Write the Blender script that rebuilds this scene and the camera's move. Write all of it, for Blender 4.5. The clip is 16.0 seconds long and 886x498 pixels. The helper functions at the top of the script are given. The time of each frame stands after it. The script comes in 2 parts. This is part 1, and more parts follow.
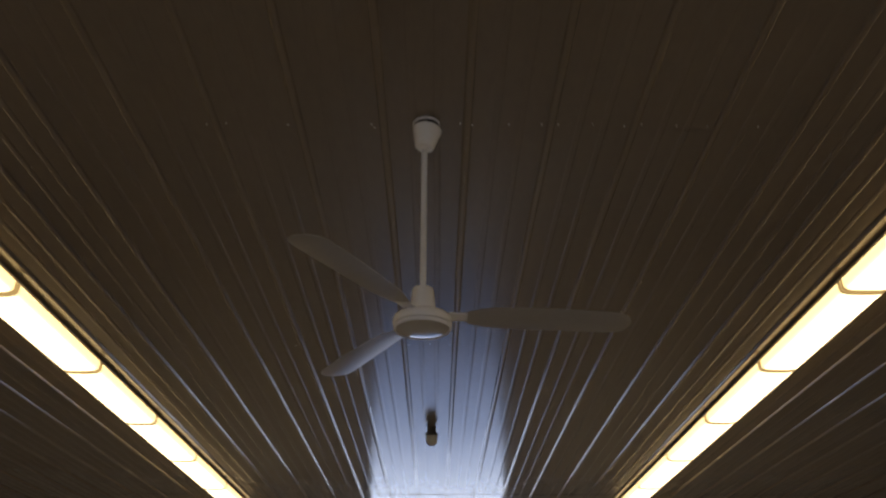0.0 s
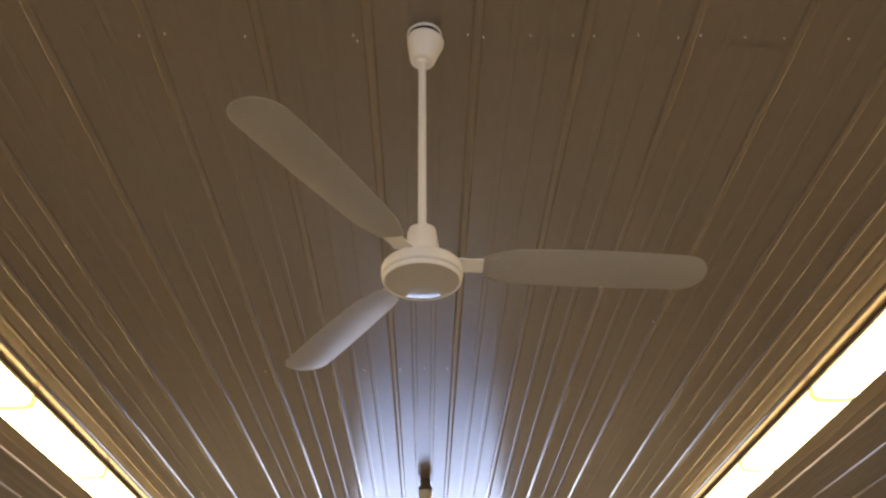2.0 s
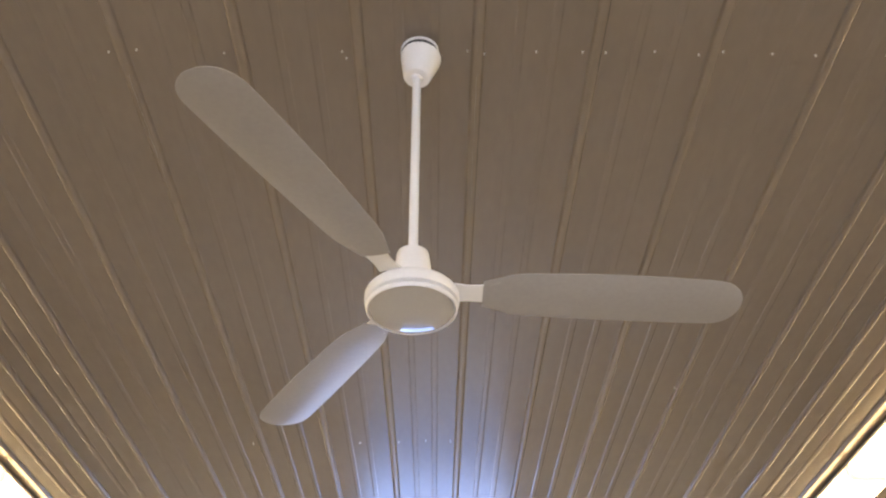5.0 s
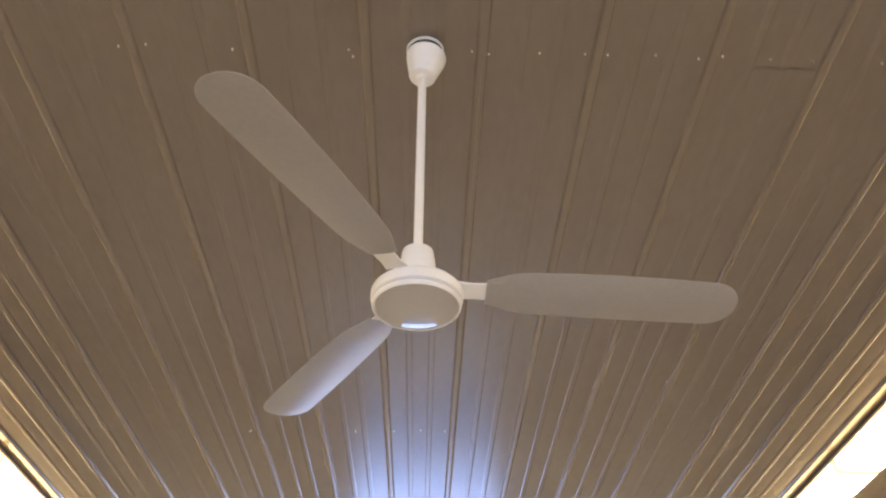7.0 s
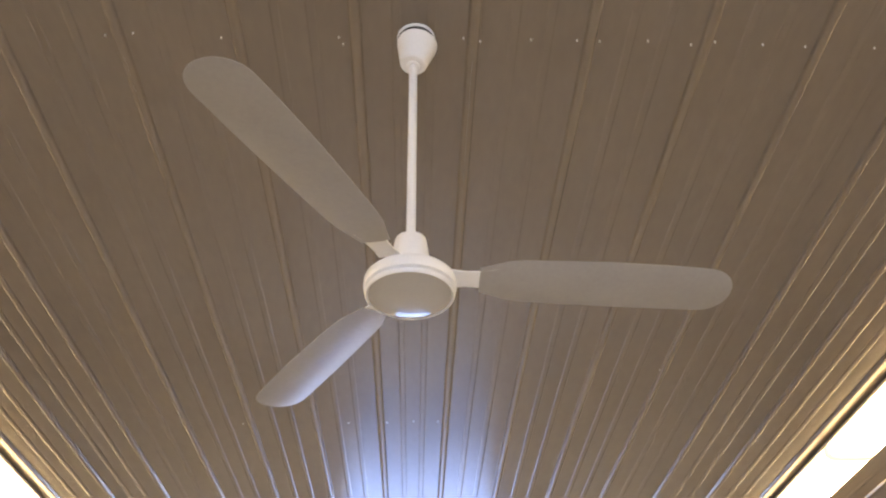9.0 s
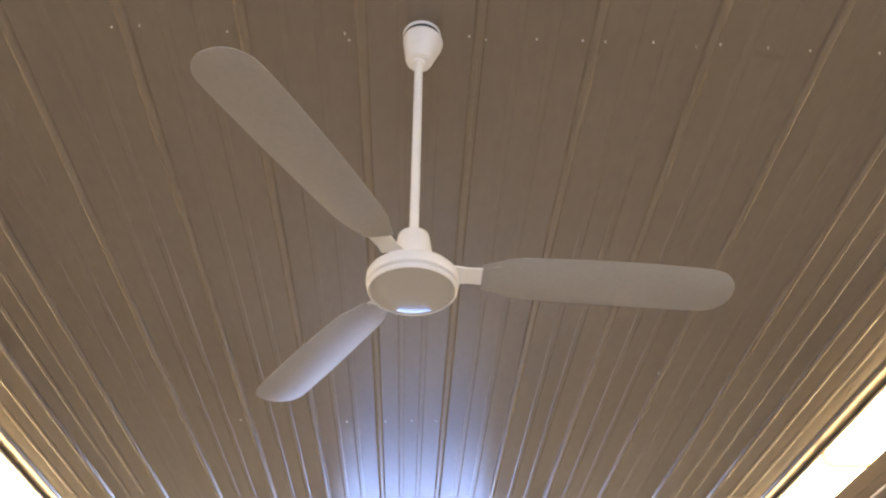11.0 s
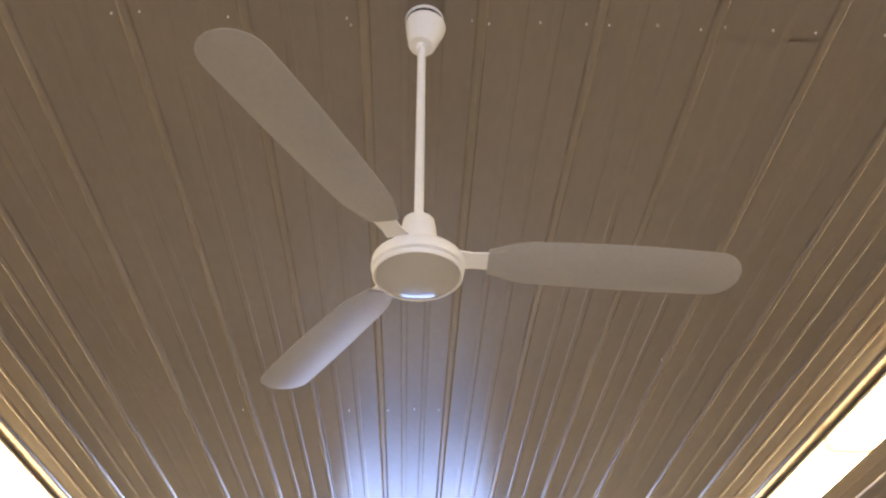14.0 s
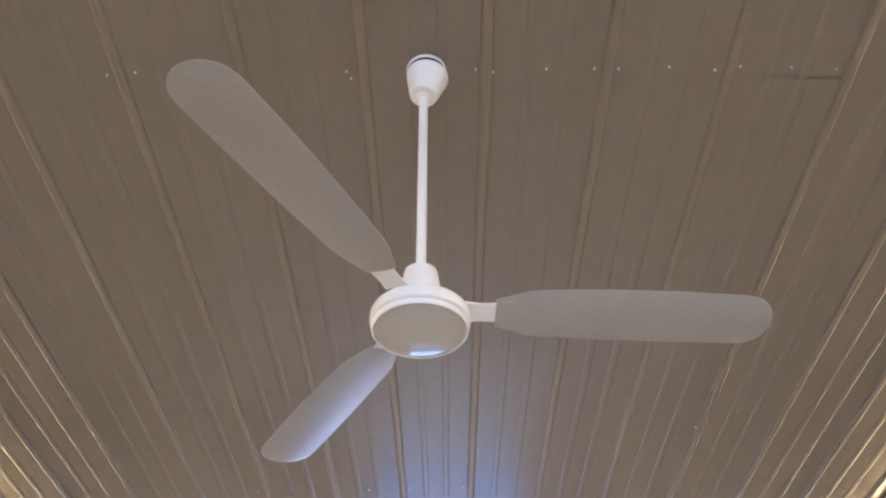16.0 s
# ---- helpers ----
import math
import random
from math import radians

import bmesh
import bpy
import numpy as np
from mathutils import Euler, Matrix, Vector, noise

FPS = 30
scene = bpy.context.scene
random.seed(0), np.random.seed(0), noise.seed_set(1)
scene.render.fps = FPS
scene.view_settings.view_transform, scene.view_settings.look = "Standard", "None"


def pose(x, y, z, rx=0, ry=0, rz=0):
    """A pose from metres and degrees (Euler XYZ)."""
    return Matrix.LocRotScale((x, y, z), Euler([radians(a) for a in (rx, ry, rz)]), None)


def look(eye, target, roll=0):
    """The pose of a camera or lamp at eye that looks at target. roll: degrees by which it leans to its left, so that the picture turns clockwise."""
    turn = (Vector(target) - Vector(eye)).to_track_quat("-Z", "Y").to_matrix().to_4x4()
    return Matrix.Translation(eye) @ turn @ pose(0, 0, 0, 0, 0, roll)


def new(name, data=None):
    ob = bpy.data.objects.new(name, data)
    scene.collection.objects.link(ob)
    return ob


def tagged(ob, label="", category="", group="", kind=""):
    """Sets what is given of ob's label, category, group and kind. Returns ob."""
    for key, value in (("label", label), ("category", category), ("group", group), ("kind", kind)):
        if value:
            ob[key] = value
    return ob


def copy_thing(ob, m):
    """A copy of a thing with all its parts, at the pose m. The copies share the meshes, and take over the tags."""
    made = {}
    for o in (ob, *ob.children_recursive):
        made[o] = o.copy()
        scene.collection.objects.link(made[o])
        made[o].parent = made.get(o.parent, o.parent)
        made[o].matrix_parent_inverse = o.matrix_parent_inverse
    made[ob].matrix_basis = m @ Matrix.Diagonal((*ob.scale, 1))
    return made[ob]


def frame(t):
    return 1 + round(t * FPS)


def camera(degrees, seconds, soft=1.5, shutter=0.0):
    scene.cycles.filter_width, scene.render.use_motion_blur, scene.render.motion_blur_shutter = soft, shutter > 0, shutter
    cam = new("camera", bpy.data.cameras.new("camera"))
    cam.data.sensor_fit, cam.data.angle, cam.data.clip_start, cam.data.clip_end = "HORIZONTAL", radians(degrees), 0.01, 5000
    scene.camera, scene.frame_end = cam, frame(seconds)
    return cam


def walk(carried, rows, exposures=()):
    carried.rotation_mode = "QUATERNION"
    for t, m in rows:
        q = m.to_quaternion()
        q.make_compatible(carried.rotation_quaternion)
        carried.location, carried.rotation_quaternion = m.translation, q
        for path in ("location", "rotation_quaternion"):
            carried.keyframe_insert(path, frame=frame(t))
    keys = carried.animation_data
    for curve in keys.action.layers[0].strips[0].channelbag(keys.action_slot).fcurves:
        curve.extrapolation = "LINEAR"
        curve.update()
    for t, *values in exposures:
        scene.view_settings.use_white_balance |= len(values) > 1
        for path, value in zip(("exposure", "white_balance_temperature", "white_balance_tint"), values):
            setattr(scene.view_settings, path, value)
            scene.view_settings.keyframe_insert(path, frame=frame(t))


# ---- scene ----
cam = camera(53.7, 16.0, soft=2.2, shutter=0.4)
PATH = [
    (0, (-0.108, -2.669, 1.553), (-0.095, -0.878, 2.444), -0.0),
    (0.3, (-0.118, -2.437, 1.563), (-0.064, -0.655, 2.469), -0.2),
    (0.5, (-0.124, -2.282, 1.569), (-0.076, -0.526, 2.526), -0.4),
    (0.65, (-0.138, -2.184, 1.564), (-0.072, -0.457, 2.57), -1.0),
    (0.8, (-0.152, -2.086, 1.559), (-0.103, -0.386, 2.612), -1.6),
    (1, (-0.149, -1.973, 1.588), (-0.096, -0.246, 2.597), -0.5),
    (1.2, (-0.164, -1.891, 1.569), (-0.101, -0.159, 2.567), -0.6),
    (1.5, (-0.155, -1.838, 1.57), (-0.134, -0.127, 2.605), -0.3),
    (1.8, (-0.151, -1.818, 1.57), (-0.118, -0.12, 2.626), -0.6),
    (2, (-0.148, -1.805, 1.57), (-0.107, -0.103, 2.619), -0.8),
    (2.3, (-0.134, -1.759, 1.584), (-0.067, -0.028, 2.584), -0.7),
    (2.5, (-0.124, -1.728, 1.594), (-0.095, -0.005, 2.61), -0.7),
    (2.7, (-0.125, -1.69, 1.589), (-0.108, 0.027, 2.613), -0.9),
    (2.9, (-0.126, -1.651, 1.584), (-0.074, 0.029, 2.667), -1.2),
    (3, (-0.127, -1.632, 1.582), (-0.069, 0.018, 2.711), -1.3),
    (3.2, (-0.127, -1.599, 1.59), (-0.086, 0.033, 2.744), -1.5),
    (3.5, (-0.127, -1.549, 1.602), (-0.051, 0.039, 2.816), -1.8),
    (3.8, (-0.109, -1.499, 1.604), (-0.064, 0.076, 2.836), -1.3),
    (4, (-0.097, -1.465, 1.605), (-0.063, 0.106, 2.842), -0.9),
    (6.5, (-0.133, -1.556, 1.593), (-0.114, 0.054, 2.779), 0.2),
    (7, (-0.136, -1.548, 1.592), (-0.099, 0.054, 2.788), 0.2),
    (7.5, (-0.136, -1.543, 1.587), (-0.095, 0.058, 2.785), -0.3),
    (8, (-0.141, -1.541, 1.593), (-0.098, 0.065, 2.785), -0.6),
    (8.5, (-0.143, -1.534, 1.591), (-0.093, 0.073, 2.782), -0.8),
    (9, (-0.14, -1.531, 1.593), (-0.082, 0.081, 2.775), -0.7),
    (11.5, (-0.148, -1.523, 1.581), (-0.09, 0.085, 2.768), 0.3),
    (12, (-0.147, -1.527, 1.582), (-0.091, 0.085, 2.765), 0.2),
    (12.5, (-0.149, -1.525, 1.582), (-0.083, 0.087, 2.764), -0.3),
    (13, (-0.148, -1.523, 1.579), (-0.087, 0.086, 2.764), -0.4),
    (13.5, (-0.164, -1.512, 1.576), (-0.105, 0.1, 2.759), -1.0),
    (14, (-0.161, -1.506, 1.579), (-0.098, 0.115, 2.749), -0.2),
    (14.5, (-0.152, -1.497, 1.583), (-0.056, 0.131, 2.74), -1.3),
    (15, (-0.119, -1.437, 1.591), (-0.084, 0.127, 2.836), -0.7),
    (15.5, (-0.101, -1.392, 1.605), (-0.094, 0.129, 2.903), -0.2),
    (16, (-0.106, -1.374, 1.605), (-0.111, 0.133, 2.92), -0.4),
]
EXPOSURES = [
    (0.0, -1.22, 7330, 11), (0.5, -0.46, 7540, 11), (0.8, 0.18, 7750, 11), (1.0, 0.42, 8000, 11), (1.5, 0.65, 8390, 11), (2.0, 0.65, 8390, 11),
    (2.5, 0.57, 8390, 11), (3.0, 0.67, 8390, 12), (3.4, 1.31, 6960, 12), (4.0, 1.61, 6330, 11), (6.5, 1.48, 6860, 12),
    (9.0, 1.50, 6650, 12), (14.5, 1.45, 6960, 12), (15.0, 1.40, 7070, 12), (15.5, 1.53, 5800, 11), (16.0, 1.62, 5850, 11),
]
walk(cam, [(t, look(eye, target, roll)) for t, eye, target, roll in PATH], EXPOSURES)

# ---- plan, in metres ----
PITCH = 0.305            # from one major rib to the next
RIB = 0.0128             # height of a major rib
CEIL = 3.38              # flat pans of the ceiling sheets
MID = -0.155             # middle line of the room: the fan and the pendant hang on it
WEST, EAST = MID - 6.0, MID + 6.0
SOUTH, NORTH = -6.9, 8.1
ROWS = [SOUTH, -4.64, -2.33, -0.012, 2.295, 4.605, 6.9, NORTH]    # laps of the ceiling sheets
LAMP_LENGTH = 1.215

# ---- light ----
world = bpy.data.worlds.new("world")
scene.world = world
world.use_nodes = True
sky = world.node_tree.nodes.new("ShaderNodeTexSky")
sky.sky_type, sky.sun_disc = "NISHITA", False
sky.sun_elevation, sky.sun_rotation = radians(35), radians(200)
world.node_tree.links.new(sky.outputs[0], world.node_tree.nodes["Background"].inputs[0])
world.node_tree.nodes["Background"].inputs[1].default_value = 0.12
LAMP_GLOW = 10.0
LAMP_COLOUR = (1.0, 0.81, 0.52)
DAY_GLOW = 2.2
FILL_GLOW = 2.9


# ---- materials ----
def material(name, colour, rough=0.5, metal=0.0, spread=0.06, scale=6.0, bump=0.0, bump_scale=40.0, stretch=(1, 1, 1), spec=0.5, wave=0.0, stain=0.0):
    m = bpy.data.materials.new(name)
    m.use_nodes = True
    nt = m.node_tree
    b = nt.nodes["Principled BSDF"]
    b.inputs["Metallic"].default_value = metal
    b.inputs["Specular IOR Level"].default_value = spec
    co = nt.nodes.new("ShaderNodeTexCoord")
    mp = nt.nodes.new("ShaderNodeMapping")
    mp.inputs["Scale"].default_value = stretch
    nt.links.new(co.outputs["Object"], mp.inputs[0])
    large = nt.nodes.new("ShaderNodeTexNoise")
    large.inputs["Scale"].default_value, large.inputs["Detail"].default_value = scale, 5
    fine = nt.nodes.new("ShaderNodeTexNoise")
    fine.inputs["Scale"].default_value, fine.inputs["Detail"].default_value = scale * 14, 3
    for n in (large, fine):
        nt.links.new(mp.outputs[0], n.inputs["Vector"])
    both = nt.nodes.new("ShaderNodeMath")
    both.operation = "ADD"
    nt.links.new(large.outputs["Fac"], both.inputs[0])
    nt.links.new(fine.outputs["Fac"], both.inputs[1])
    ramp = nt.nodes.new("ShaderNodeMapRange")
    ramp.inputs[1].default_value, ramp.inputs[2].default_value = 0.3, 1.7
    ramp.inputs[3].default_value, ramp.inputs[4].default_value = 1 - 2 * spread, 1 + 2 * spread
    nt.links.new(both.outputs[0], ramp.inputs[0])
    mul = nt.nodes.new("ShaderNodeVectorMath")
    mul.operation = "SCALE"
    mul.inputs[0].default_value = colour
    nt.links.new(ramp.outputs[0], mul.inputs["Scale"])
    nt.links.new(mul.outputs[0], b.inputs["Base Color"])
    rr = nt.nodes.new("ShaderNodeMapRange")
    rr.inputs[1].default_value, rr.inputs[2].default_value = 0.0, 1.0
    rr.inputs[3].default_value, rr.inputs[4].default_value = rough * 0.85, rough * 1.15
    nt.links.new(large.outputs["Fac"], rr.inputs[0])
    nt.links.new(rr.outputs[0], b.inputs["Roughness"])
    last = None
    if wave:
        wn = nt.nodes.new("ShaderNodeTexNoise")
        wn.inputs["Scale"].default_value, wn.inputs["Detail"].default_value = 4.0, 1
        nt.links.new(mp.outputs[0], wn.inputs["Vector"])
        last = nt.nodes.new("ShaderNodeBump")
        last.inputs["Strength"].default_value, last.inputs["Distance"].default_value = 1.0, wave
        nt.links.new(wn.outputs["Fac"], last.inputs["Height"])
        nt.links.new(last.outputs[0], b.inputs["Normal"])
    if bump:
        bn = nt.nodes.new("ShaderNodeTexNoise")
        bn.inputs["Scale"].default_value, bn.inputs["Detail"].default_value = bump_scale, 4
        nt.links.new(mp.outputs[0], bn.inputs["Vector"])
        bp = nt.nodes.new("ShaderNodeBump")
        bp.inputs["Strength"].default_value, bp.inputs["Distance"].default_value = 1.0, bump
        nt.links.new(bn.outputs["Fac"], bp.inputs["Height"])
        if last:
            nt.links.new(last.outputs[0], bp.inputs["Normal"])
        nt.links.new(bp.outputs[0], b.inputs["Normal"])
    return m


def glow(name, colour, strength, base=(0.85, 0.83, 0.75)):
    m = bpy.data.materials.new(name)
    m.use_nodes = True
    b = m.node_tree.nodes["Principled BSDF"]
    b.inputs["Base Color"].default_value = (*base, 1)
    b.inputs["Roughness"].default_value = 0.4
    b.inputs["Emission Color"].default_value = (*colour, 1)
    b.inputs["Emission Strength"].default_value = strength
    return m


SHEET = material("painted_sheet_steel", (0.215, 0.174, 0.134), 0.18, spread=0.055, scale=3.0, bump=0.00005, bump_scale=300, stretch=(1, 0.3, 1), wave=0.0002, spec=0.68)
WHITE = material("white_enamel", (0.82, 0.81, 0.80), 0.32, spread=0.03, scale=9, bump=0.00005, bump_scale=220)
# white enamel again, its colour lowered for the dimmer light under the motor
DOME_SHADED = material("white_enamel_gloss_shaded", (0.46, 0.44, 0.41), 0.06, spread=0.03, scale=12, spec=1.0)
# white blades, colour darkened for their shaded undersides and spinning blur
BLADE = material("white_blade_steel_darkened", (0.35, 0.33, 0.31), 0.38, spread=0.06, scale=7)
BLACK = material("gap_black", (0.02, 0.02, 0.02), 0.5, spread=0.2)
BRONZE = material("dark_socket", (0.10, 0.09, 0.08), 0.45, spread=0.2, scale=20)
FROST = material("frosted_glass", (0.60, 0.58, 0.50), 0.3, spread=0.08, scale=25)
ZINC = material("zinc_screw", (0.62, 0.59, 0.55), 0.28, metal=0.8, spread=0.15, scale=120)
HOUSING = material("lamp_housing_steel", (0.52, 0.47, 0.39), 0.4, spread=0.06, scale=8)
CONCRETE = material("concrete_floor", (0.36, 0.34, 0.31), 0.6, spread=0.18, scale=1.1, bump=0.0006, bump_scale=60)
PLASTER = material("painted_wall", (0.60, 0.57, 0.52), 0.7, spread=0.06, scale=1.4, bump=0.0003, bump_scale=90)
FRAME = material("window_frame_paint", (0.7, 0.7, 0.68), 0.4)
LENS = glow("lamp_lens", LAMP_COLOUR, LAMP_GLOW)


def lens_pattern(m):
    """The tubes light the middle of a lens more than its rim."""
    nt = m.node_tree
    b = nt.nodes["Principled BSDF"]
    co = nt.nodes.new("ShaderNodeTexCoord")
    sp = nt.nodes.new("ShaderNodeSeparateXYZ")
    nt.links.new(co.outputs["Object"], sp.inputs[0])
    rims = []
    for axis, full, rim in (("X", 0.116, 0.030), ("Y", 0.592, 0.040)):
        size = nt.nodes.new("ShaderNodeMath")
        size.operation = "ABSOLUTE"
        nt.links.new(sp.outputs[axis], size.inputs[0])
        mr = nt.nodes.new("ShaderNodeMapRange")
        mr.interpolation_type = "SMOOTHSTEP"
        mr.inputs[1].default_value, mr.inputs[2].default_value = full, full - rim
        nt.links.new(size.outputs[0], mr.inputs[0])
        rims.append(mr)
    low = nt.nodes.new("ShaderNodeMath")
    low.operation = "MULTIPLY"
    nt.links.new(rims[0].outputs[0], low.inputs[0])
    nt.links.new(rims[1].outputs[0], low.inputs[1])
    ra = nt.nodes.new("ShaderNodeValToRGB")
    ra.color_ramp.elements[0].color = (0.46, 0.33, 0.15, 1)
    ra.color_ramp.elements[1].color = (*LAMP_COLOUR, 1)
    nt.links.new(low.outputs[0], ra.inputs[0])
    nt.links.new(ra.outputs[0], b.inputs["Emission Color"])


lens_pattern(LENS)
LENS_END = glow("lamp_lens_end", (1.0, 0.68, 0.27), LAMP_GLOW * 0.085, (0.7, 0.6, 0.4))


# ---- builders ----
def mesh_of(name, bm, mat, smooth=None):
    bmesh.ops.recalc_face_normals(bm, faces=bm.faces)
    me = bpy.data.meshes.new(name)
    bm.to_mesh(me)
    bm.free()
    me.materials.append(mat)
    if smooth is not None:
        me.shade_smooth()
        me.set_sharp_from_angle(angle=radians(smooth))
    return me


def part(name, bm, mat, parent=None, label="", smooth=None):
    ob = new(name, mesh_of(name, bm, mat, smooth))
    if parent:
        ob.parent = parent
    return tagged(ob, label)


def box(bm, x0, x1, y0, y1, z0, z1, bevel=0.0):
    made = bmesh.ops.create_cube(bm, size=1)["verts"]
    for v in made:
        v.co = Vector(((x0 + x1) / 2 + v.co.x * (x1 - x0), (y0 + y1) / 2 + v.co.y * (y1 - y0), (z0 + z1) / 2 + v.co.z * (z1 - z0)))
    if bevel:
        bmesh.ops.bevel(bm, geom=list({e for v in made for e in v.link_edges}), offset=bevel, segments=2, affect="EDGES")
    return bm


def turned(profile, steps=64):
    """A body of revolution about z from (radius, height) pairs."""
    bm = bmesh.new()
    rings = []
    for r, z in profile:
        if r < 1e-6:
            rings.append([bm.verts.new((0, 0, z))])
        else:
            rings.append([bm.verts.new((r * math.cos(a), r * math.sin(a), z)) for a in (2 * math.pi * i / steps for i in range(steps))])
    for a, b in zip(rings, rings[1:]):
        for i in range(steps):
            j = (i + 1) % steps
            if len(a) == 1 and len(b) > 1:
                bm.faces.new((a[0], b[i], b[j]))
            elif len(b) == 1 and len(a) > 1:
                bm.faces.new((a[i], a[j], b[0]))
            elif len(a) > 1:
                bm.faces.new((a[i], a[j], b[j], b[i]))
    return bm


# ---- structure ----
def slab(name, *bounds, mat):
    return tagged(part(name, box(bmesh.new(), *bounds), mat), kind="structure")


slab("floor", WEST - 0.2, EAST + 0.2, SOUTH - 0.2, NORTH + 0.2, -0.15, 0.0, mat=CONCRETE)
slab("wall_west", WEST - 0.2, WEST, SOUTH - 0.2, NORTH + 0.2, 0.0, 3.5, mat=PLASTER)
slab("wall_east", EAST, EAST + 0.2, SOUTH - 0.2, NORTH + 0.2, 0.0, 3.5, mat=PLASTER)
# unseen opening in the south wall, assumed and added to light the fan's front
FILL_L, FILL_R, FILL_TOP = MID - 1.8, MID + 1.8, 2.9
slab("wall_south_left", WEST, FILL_L, SOUTH - 0.2, SOUTH, 0.0, 3.5, mat=PLASTER)
slab("wall_south_right", FILL_R, EAST, SOUTH - 0.2, SOUTH, 0.0, 3.5, mat=PLASTER)
slab("wall_south_lintel", FILL_L, FILL_R, SOUTH - 0.2, SOUTH, FILL_TOP, 3.5, mat=PLASTER)
DOOR_L, DOOR_R, DOOR_TOP = -0.95, 0.76, 3.34
slab("wall_north_left", WEST, DOOR_L, NORTH, NORTH + 0.2, 0.0, 3.5, mat=PLASTER)
slab("wall_north_right", DOOR_R, EAST, NORTH, NORTH + 0.2, 0.0, 3.5, mat=PLASTER)
slab("wall_north_lintel", DOOR_L, DOOR_R, NORTH, NORTH + 0.2, DOOR_TOP, 3.5, mat=PLASTER)
# unseen slab over the ceiling sheets, added to keep sky light out
slab("unseen_roof_deck", WEST - 0.2, EAST + 0.2, SOUTH - 0.2, NORTH + 0.2, 3.5, 3.6, mat=PLASTER)

opening = tagged(new("window_1"), "tall glazed opening full of daylight in the end wall", "window", kind="structure")
for x0, x1 in ((DOOR_L, DOOR_L + 0.05), (DOOR_R - 0.05, DOOR_R)):
    part("window_frame", box(bmesh.new(), x0, x1, NORTH + 0.05, NORTH + 0.13, 0.0, DOOR_TOP, 0.004), FRAME, opening)
part("window_frame", box(bmesh.new(), DOOR_L + 0.05, DOOR_R - 0.05, NORTH + 0.05, NORTH + 0.13, DOOR_TOP - 0.05, DOOR_TOP, 0.004), FRAME, opening)


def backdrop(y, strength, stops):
    """A glowing sheet as plain daylight outside an opening: bright sky above, dimmer ground below."""
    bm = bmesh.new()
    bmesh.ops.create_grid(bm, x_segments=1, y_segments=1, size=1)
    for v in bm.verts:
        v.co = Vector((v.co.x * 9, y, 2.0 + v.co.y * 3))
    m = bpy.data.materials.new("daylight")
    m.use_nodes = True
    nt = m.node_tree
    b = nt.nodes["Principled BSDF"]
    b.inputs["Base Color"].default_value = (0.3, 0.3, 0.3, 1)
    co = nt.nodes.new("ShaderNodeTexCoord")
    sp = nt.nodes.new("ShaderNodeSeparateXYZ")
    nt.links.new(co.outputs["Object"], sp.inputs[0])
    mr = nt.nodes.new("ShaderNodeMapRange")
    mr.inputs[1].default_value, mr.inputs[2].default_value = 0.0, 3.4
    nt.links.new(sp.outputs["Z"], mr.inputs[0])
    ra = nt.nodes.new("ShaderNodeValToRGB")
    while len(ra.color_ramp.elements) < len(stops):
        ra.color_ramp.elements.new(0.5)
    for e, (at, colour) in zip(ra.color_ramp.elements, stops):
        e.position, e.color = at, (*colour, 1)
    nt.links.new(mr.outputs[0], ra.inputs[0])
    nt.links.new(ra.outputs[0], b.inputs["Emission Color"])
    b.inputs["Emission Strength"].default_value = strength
    return tagged(part("backdrop", bm, m), "pale blue sheet glowing as daylight outside the opening", "backdrop", kind="structure")


backdrop(NORTH + 1.2, DAY_GLOW, ((0.0, (0.04, 0.07, 0.17)), (0.15, (0.09, 0.15, 0.34)), (0.30, (0.27, 0.43, 0.92)), (0.6, (0.54, 0.80, 1.50)), (0.88, (1.35, 1.7, 2.5)), (1.0, (5.0, 5.5, 6.5))))
# unseen glowing sheet behind the camera, added as fill for the fan
backdrop(SOUTH - 1.2, FILL_GLOW, ((0.0, (0.36, 0.40, 0.48)), (0.5, (0.80, 0.92, 1.20)), (1.0, (0.90, 1.05, 1.40))))


# ---- ceiling of ribbed steel sheets ----
def rib_profile():
    """Cross-section of one pitch, from rib centre to rib centre: (x, drop)."""
    h, m = RIB, 0.0016
    # crowned crest, rounded shoulders, steep flanks; the extra point in the pan keeps it flat up to the foot
    major = [(0.0008, h), (0.0042, h - 0.0003), (0.0074, h - 0.0008), (0.0094, h - 0.0016), (0.0112, h - 0.0031), (0.0127, h - 0.0051), (0.0142, h - 0.0082), (0.0158, 0.0006), (0.0172, 0.0), (0.0190, 0.0)]
    minors = []
    for c in (0.1045, 0.1950):
        half = [(0.0145, 0.0), (0.0130, 0.0), (0.0121, 0.0003), (0.0096, m - 0.0003), (0.0085, m), (0.0070, m)]
        minors += [(c - x, d) for x, d in half] + [(c + x, d) for x, d in reversed(half)]
    return major + minors + [(PITCH - x, d) for x, d in reversed(major)]


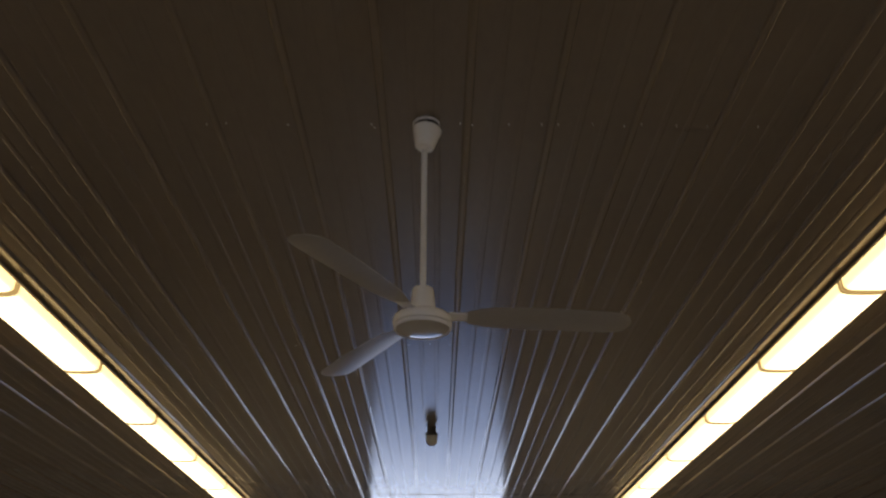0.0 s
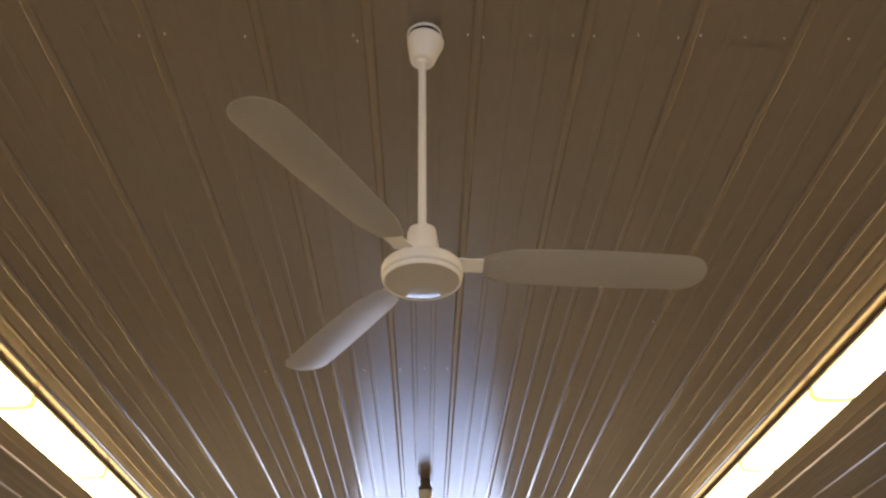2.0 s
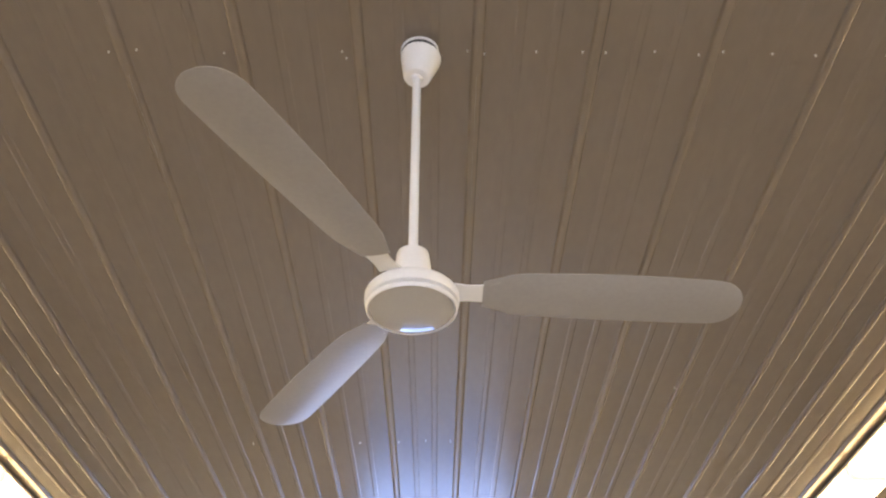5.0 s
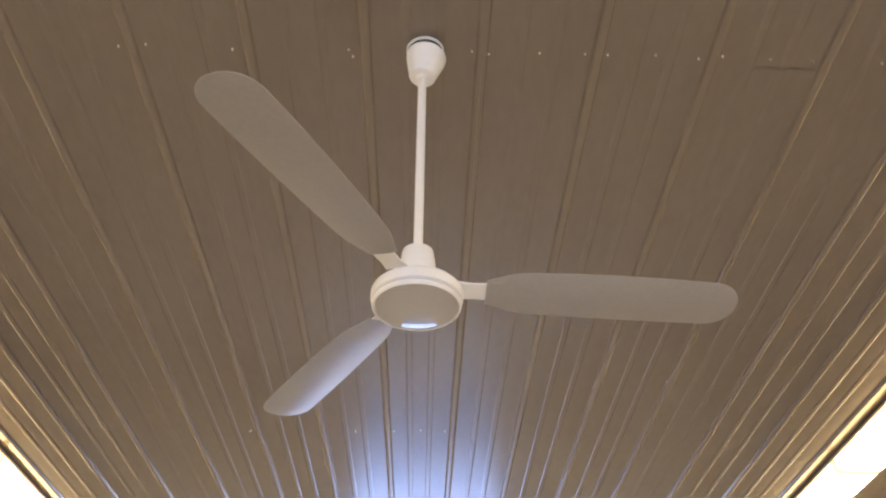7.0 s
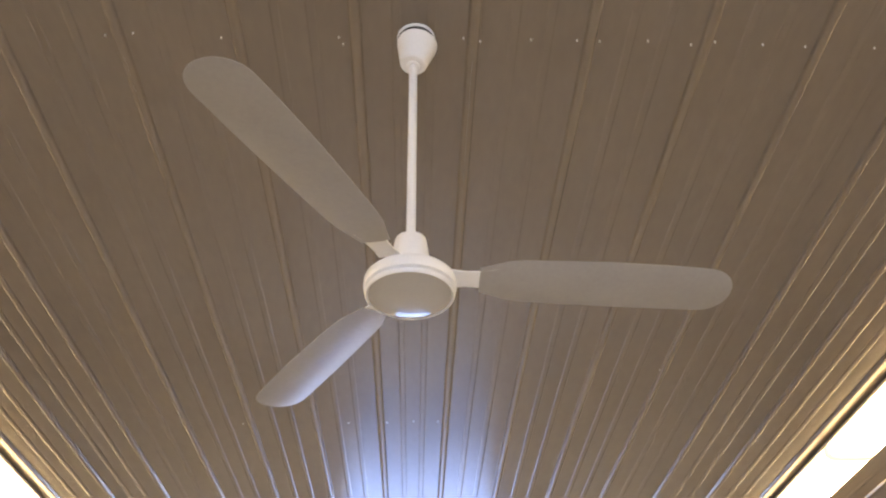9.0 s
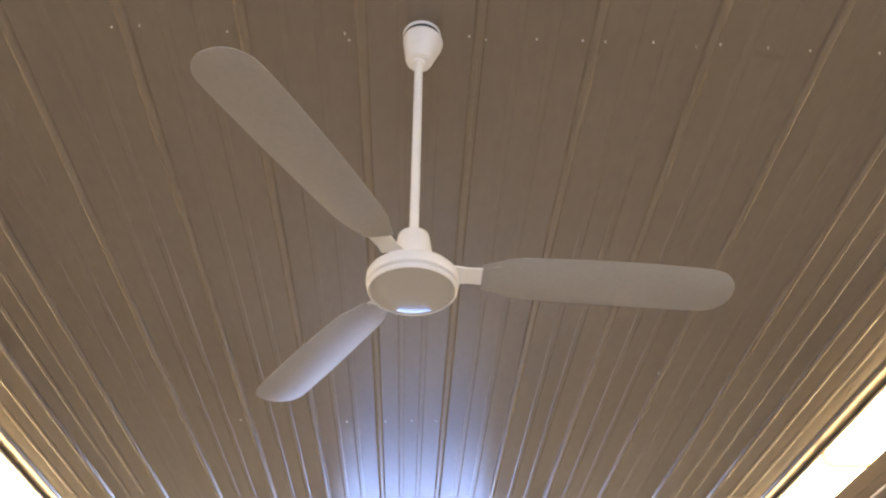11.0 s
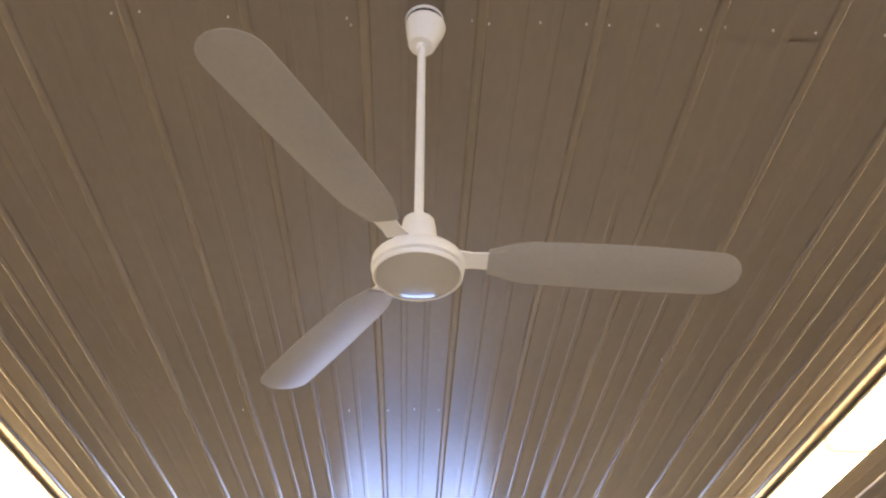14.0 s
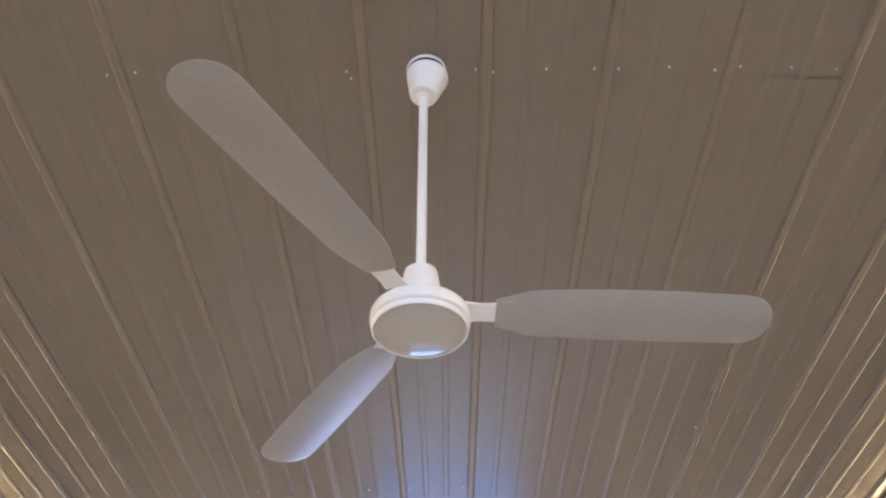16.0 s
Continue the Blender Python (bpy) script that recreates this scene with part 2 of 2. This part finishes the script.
def ceiling():
    verts, faces = [], []
    rnd = random.Random(5)
    prof = rib_profile()
    first, last = math.ceil(WEST / PITCH) - 1, math.floor(EAST / PITCH) + 1
    for r in range(len(ROWS) - 1):
        for k0 in range(first - first % 3, last, 3):
            # one sheet covers three ribs; every sheet is a little out of level
            x_from = k0 * PITCH
            tilt, lean, up = rnd.uniform(-1, 1) * 0.0022, rnd.uniform(-1, 1) * 0.0012, rnd.uniform(0, 1) * 0.0008
            y0, y1 = ROWS[r], ROWS[r + 1]
            over, under = 0.06, rnd.uniform(0.020, 0.030)
            gap = rnd.uniform(0.0015, 0.0019) if x_from > -0.1 and -0.1 < y0 < 0.1 else rnd.uniform(0.0003, 0.0010)
            cols = [(k0 * PITCH + i * PITCH + x, d) for i in range(3) for x, d in prof]
            cols = [(x_from, RIB)] + cols + [(x_from + 3 * PITCH, RIB)]
            cols = [(x, d) for x, d in cols if WEST <= x <= EAST]
            if len(cols) < 2:
                continue
            steps = 10
            base = len(verts)
            for j in range(steps + 1):
                f = j / steps
                y = y0 + under + (y1 + over - y0 - under) * f
                # the far sheet hangs a little open under the near one
                for x, d in cols:
                    lift = (0.5 - f) * tilt + (x - x_from - 1.5 * PITCH) * lean
                    edge = gap * (1 - f) ** 2 * max(0.1, 1 + 1.0 * noise.noise((x * 9, r, 3)))
                    y_here = y + 0.004 * (1 - f) ** 3 * noise.noise((x * 14, r, 8))
                    sag = 0.0002 * math.sin(9 * y + 5 * x) + 0.0003 * noise.noise((x * 3, y * 2.2, r))
                    verts.append((x, y_here, CEIL - d + lift + up - edge + sag - 0.0003))
            n = len(cols)
            for j in range(steps):
                for i in range(n - 1):
                    a = base + j * n + i
                    faces.append((a, a + n, a + n + 1, a + 1))
    me = bpy.data.meshes.new("ceiling")
    me.from_pydata(verts, [], faces)
    me.materials.append(SHEET)
    me.shade_smooth()
    me.set_sharp_from_angle(angle=radians(33))
    return tagged(new("ceiling", me), "ribbed sheet-steel ceiling in glossy grey-beige paint", "ceiling", kind="structure")


roof = ceiling()


SCREW_X = (-0.949, -0.876, -0.653, -0.349, -0.339, -0.026, 0.018, 0.151, 0.271, 0.331, 0.457, 0.573, 0.634, 0.763, 0.877, 1.063)


def screws():
    """Hexagon screws with washers beside the ribs, along each lap."""
    bm = turned([(0.0, -0.0066), (0.0015, -0.0064), (0.0020, -0.0058), (0.0020, -0.0018), (0.0029, -0.0012), (0.0031, 0.0), (0.0, 0.0)], 10)
    me = mesh_of("screw", bm, ZINC, 40)
    spots = [(x, -0.018 + 0.006 * math.sin(37 * x) + (0.02 if x == -0.339 else 0.0)) for x in SCREW_X]
    spots += [(0.899, 1.764)]
    spots += [(-0.956, 2.31), (-0.458, 2.301), (-0.276, 2.293), (-0.151, 2.277), (-0.036, 2.283)]
    for x, y in spots:
        ob = new("screw", me)
        ob.location = (x, y, CEIL + 0.0002)
        ob.parent = roof


# ---- lamps in two rows ----
def ceiling_light():
    """A four-foot surface lamp: steel pan, bowed lens, two end caps. Origin on the ribs, at the middle."""
    lamp = tagged(new("ceiling_light"), "long lit fluorescent ceiling lamp with a white lens", "ceiling light", "rows of ceiling lamps")
    half, hl, deep = 0.116, LAMP_LENGTH / 2 - 0.003, 0.016
    part("housing", box(bmesh.new(), -half - 0.004, half + 0.004, -hl, hl, -deep, 0.0, 0.003), HOUSING, lamp, "dull steel pan")
    # bowed lens
    bm = bmesh.new()
    arc = [(half * math.copysign(abs(math.cos(a)) ** 0.45, math.cos(a)), -deep - 0.0005 - 0.062 * math.sin(a) ** 0.4) for a in (math.pi * i / 16 for i in range(17))]
    ends = [[bm.verts.new((x, y, z)) for x, z in arc] for y in (-hl + 0.026, hl - 0.026)]
    for i in range(16):
        bm.faces.new((ends[0][i], ends[0][i + 1], ends[1][i + 1], ends[1][i]))
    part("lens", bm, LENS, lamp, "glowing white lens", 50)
    for s in (-1, 1):
        bm = bmesh.new()
        loops = []
        for y, k in ((hl - 0.026, 1.004), (hl - 0.002, 1.0), (hl, 0.99)):
            loops.append([bm.verts.new((x * k, s * y, -deep + (z + deep) * k)) for x, z in arc])
        for a, b in zip(loops, loops[1:]):
            for i in range(16):
                bm.faces.new((a[i], a[i + 1], b[i + 1], b[i]))
        bm.faces.new(loops[-1])
        part("end_cap", bm, LENS_END, lamp, "amber plastic end cap", 50)
    return lamp


first_lamp = ceiling_light()
LAMP_Z = CEIL - RIB
places = []
for side, start in ((1, 1.29), (-1, 1.345)):
    for n in range(-6, 5):
        places.append((MID + side * 2.166, start + LAMP_LENGTH * (n + 0.5), LAMP_Z))
first_lamp.location = places[0]
for p in places[1:]:
    copy_thing(first_lamp, pose(*p))


# ---- ceiling fan ----
def fan():
    top = tagged(new("ceiling_fan"), "white three-blade ceiling fan on a long rod", "ceiling fan")
    top.location = (MID, -0.022, CEIL)
    # mounting plate against the pan, black disc for the gap's shade, then the tilted canopy cup
    aside = Matrix.Translation((0.006, 0, 0))
    plate = turned([(0, 0), (0.046, 0), (0.049, -0.003), (0.049, -0.010), (0.047, -0.012), (0, -0.012)], 48)
    bmesh.ops.transform(plate, matrix=aside, verts=plate.verts)
    part("mounting_plate", plate, WHITE, top, smooth=35)
    inner = turned([(0, -0.010), (0.0470, -0.010), (0.0460, -0.036), (0, -0.036)], 32)
    bmesh.ops.transform(inner, matrix=aside, verts=inner.verts)
    part("gap_shade_disc", inner, BLACK, top, "black disc that gives the gap its shade", 35)
    cup = turned([(0.0485, -0.0225), (0.0495, -0.021), (0.0512, -0.023), (0.0515, -0.028), (0.0505, -0.036), (0.0345, -0.098), (0.0322, -0.1025), (0.029, -0.104),
                  (0.0165, -0.104), (0.0165, -0.099), (0.028, -0.099), (0.0485, -0.035), (0.0485, -0.0225)], 64)
    bmesh.ops.rotate(cup, verts=cup.verts, cent=(0.0, 0, -0.094), matrix=Matrix.Rotation(radians(7.5), 3, Vector((-0.03, 1, 0))))
    bmesh.ops.translate(cup, verts=cup.verts, vec=(0.0005, 0, -0.0035))
    part("canopy", cup, WHITE, top, "white tapered canopy", 30)
    part("collar", turned([(0, -0.092), (0.0170, -0.092), (0.0180, -0.096), (0.0165, -0.110), (0.0135, -0.114), (0, -0.113)], 32), WHITE, top, smooth=35)
    part("downrod", turned([(0, -0.06), (0.0103, -0.06), (0.0103, -0.67), (0, -0.67)], 32), WHITE, top, "long white rod", 35)
    bell = turned([(0.011, -0.656), (0.0290, -0.6565), (0.0328, -0.658), (0.0342, -0.662), (0.0372, -0.684), (0.0402, -0.706), (0.0418, -0.722), (0.0425, -0.744), (0.0, -0.744)], 48)
    part("coupling_cover", bell, WHITE, top, smooth=35)
    shell = turned([(0.0, -0.740), (0.044, -0.740), (0.072, -0.747), (0.088, -0.756), (0.0945, -0.763), (0.0965, -0.768), (0.0968, -0.782), (0.0955, -0.7865), (0.0925, -0.788),
                    (0.0870, -0.7890), (0.0870, -0.7918), (0.0925, -0.7935), (0.0938, -0.7958), (0.0930, -0.8000), (0.0905, -0.8030), (0.0885, -0.8025), (0.0872, -0.7980), (0.0, -0.7980)], 96)
    part("motor_housing", shell, WHITE, top, "round white motor housing", 32)
    cap = [(0.0862, -0.7985)] + [(0.0860 * i / 12, -0.8005 - 0.0115 * (1 - (i / 12) ** 2)) for i in range(12, -1, -1)]
    part("bottom_cap", turned(cap, 96), DOME_SHADED, top, "glossy domed cap under the motor", 40)
    for a in (2, 122, 242):
        turn = Matrix.Rotation(radians(a), 3, "Z")
        # blade: bowed steel, twisted along its length, with rounded tip
        bm = bmesh.new()
        nx, ny = 32, 8
        rows = []
        for i in range(nx + 1):
            f = 1 - (1 - i / nx) ** 1.8
            r = 0.145 + f * 0.535
            wide = (0.054 + 0.012 * math.sin(f * 2.4)) * math.sqrt(1 - 0.97 * max(0.0, (f - 0.88) / 0.12) ** 2.4) * min(1, 0.62 + f * 3)
            pitch = radians(13 - 5 * f)
            rows.append([])
            for j in range(ny + 1):
                c = (j / ny * 2 - 1) * wide
                z = -0.757 - c * math.sin(pitch) - 0.006 * (wide / 0.062) ** 2 * (1 - (c / wide) ** 2) - 0.012 * f * f
                rows[-1].append((r, c * math.cos(pitch), z))
        for dz in (0.0, 0.0012):
            grid = [[bm.verts.new(turn @ Vector((x, y, z + dz))) for x, y, z in row] for row in rows]
            if dz == 0:
                lower = grid
            for p, q in zip(grid, grid[1:]):
                for j in range(ny):
                    bm.faces.new((p[j], p[j + 1], q[j + 1], q[j]))
        rim = lambda g: [row[0] for row in g] + g[-1][1:] + [row[-1] for row in reversed(g[:-1])] + list(reversed(g[0][1:-1]))
        lo, hi = rim(lower), rim(grid)
        for i in range(len(lo)):
            j = (i + 1) % len(lo)
            bm.faces.new((lo[i], lo[j], hi[j], hi[i]))
        blade = part("blade", bm, BLADE, top, "bowed white steel blade, colour darkened for its shaded underside", 40)
        # iron that carries the blade
        bm = bmesh.new()
        outline = [(0.086, 0.026), (0.115, 0.022), (0.150, 0.024), (0.190, 0.036), (0.215, 0.030), (0.222, 0.0)]
        outline = outline + [(x, -y) for x, y in reversed(outline[:-1])]
        tops = [bm.verts.new(turn @ Vector((x, y, -0.7535 - (x - 0.1) * 0.01 - y * 0.18))) for x, y in outline]
        lows = [bm.verts.new(turn @ Vector((x, y, -0.7563 - (x - 0.1) * 0.01 - y * 0.18))) for x, y in outline]
        bm.faces.new(tops), bm.faces.new(lows)
        for i in range(len(tops)):
            j = (i + 1) % len(tops)
            bm.faces.new((tops[i], tops[j], lows[j], lows[i]))
        part("blade_iron", bm, WHITE, blade)


fan()


# ---- pendant lamp further along ----
def pendant():
    top = tagged(new("pendant_light"), "small unlit jar lamp with a dark socket under the ceiling", "ceiling light")
    top.location = (MID + 0.007, 4.18, CEIL)
    part("socket", turned([(0, 0), (0.034, 0), (0.036, -0.004), (0.034, -0.030), (0.040, -0.042), (0.050, -0.050), (0.051, -0.068), (0.047, -0.072), (0, -0.072)], 40), BRONZE, top, "dark brown socket", 35)
    part("glass", turned([(0.043, -0.070), (0.045, -0.080), (0.045, -0.108), (0.040, -0.128), (0.028, -0.143), (0.012, -0.151), (0, -0.152)], 40), FROST, top, "pale frosted glass jar", 40)


pendant()
screws()
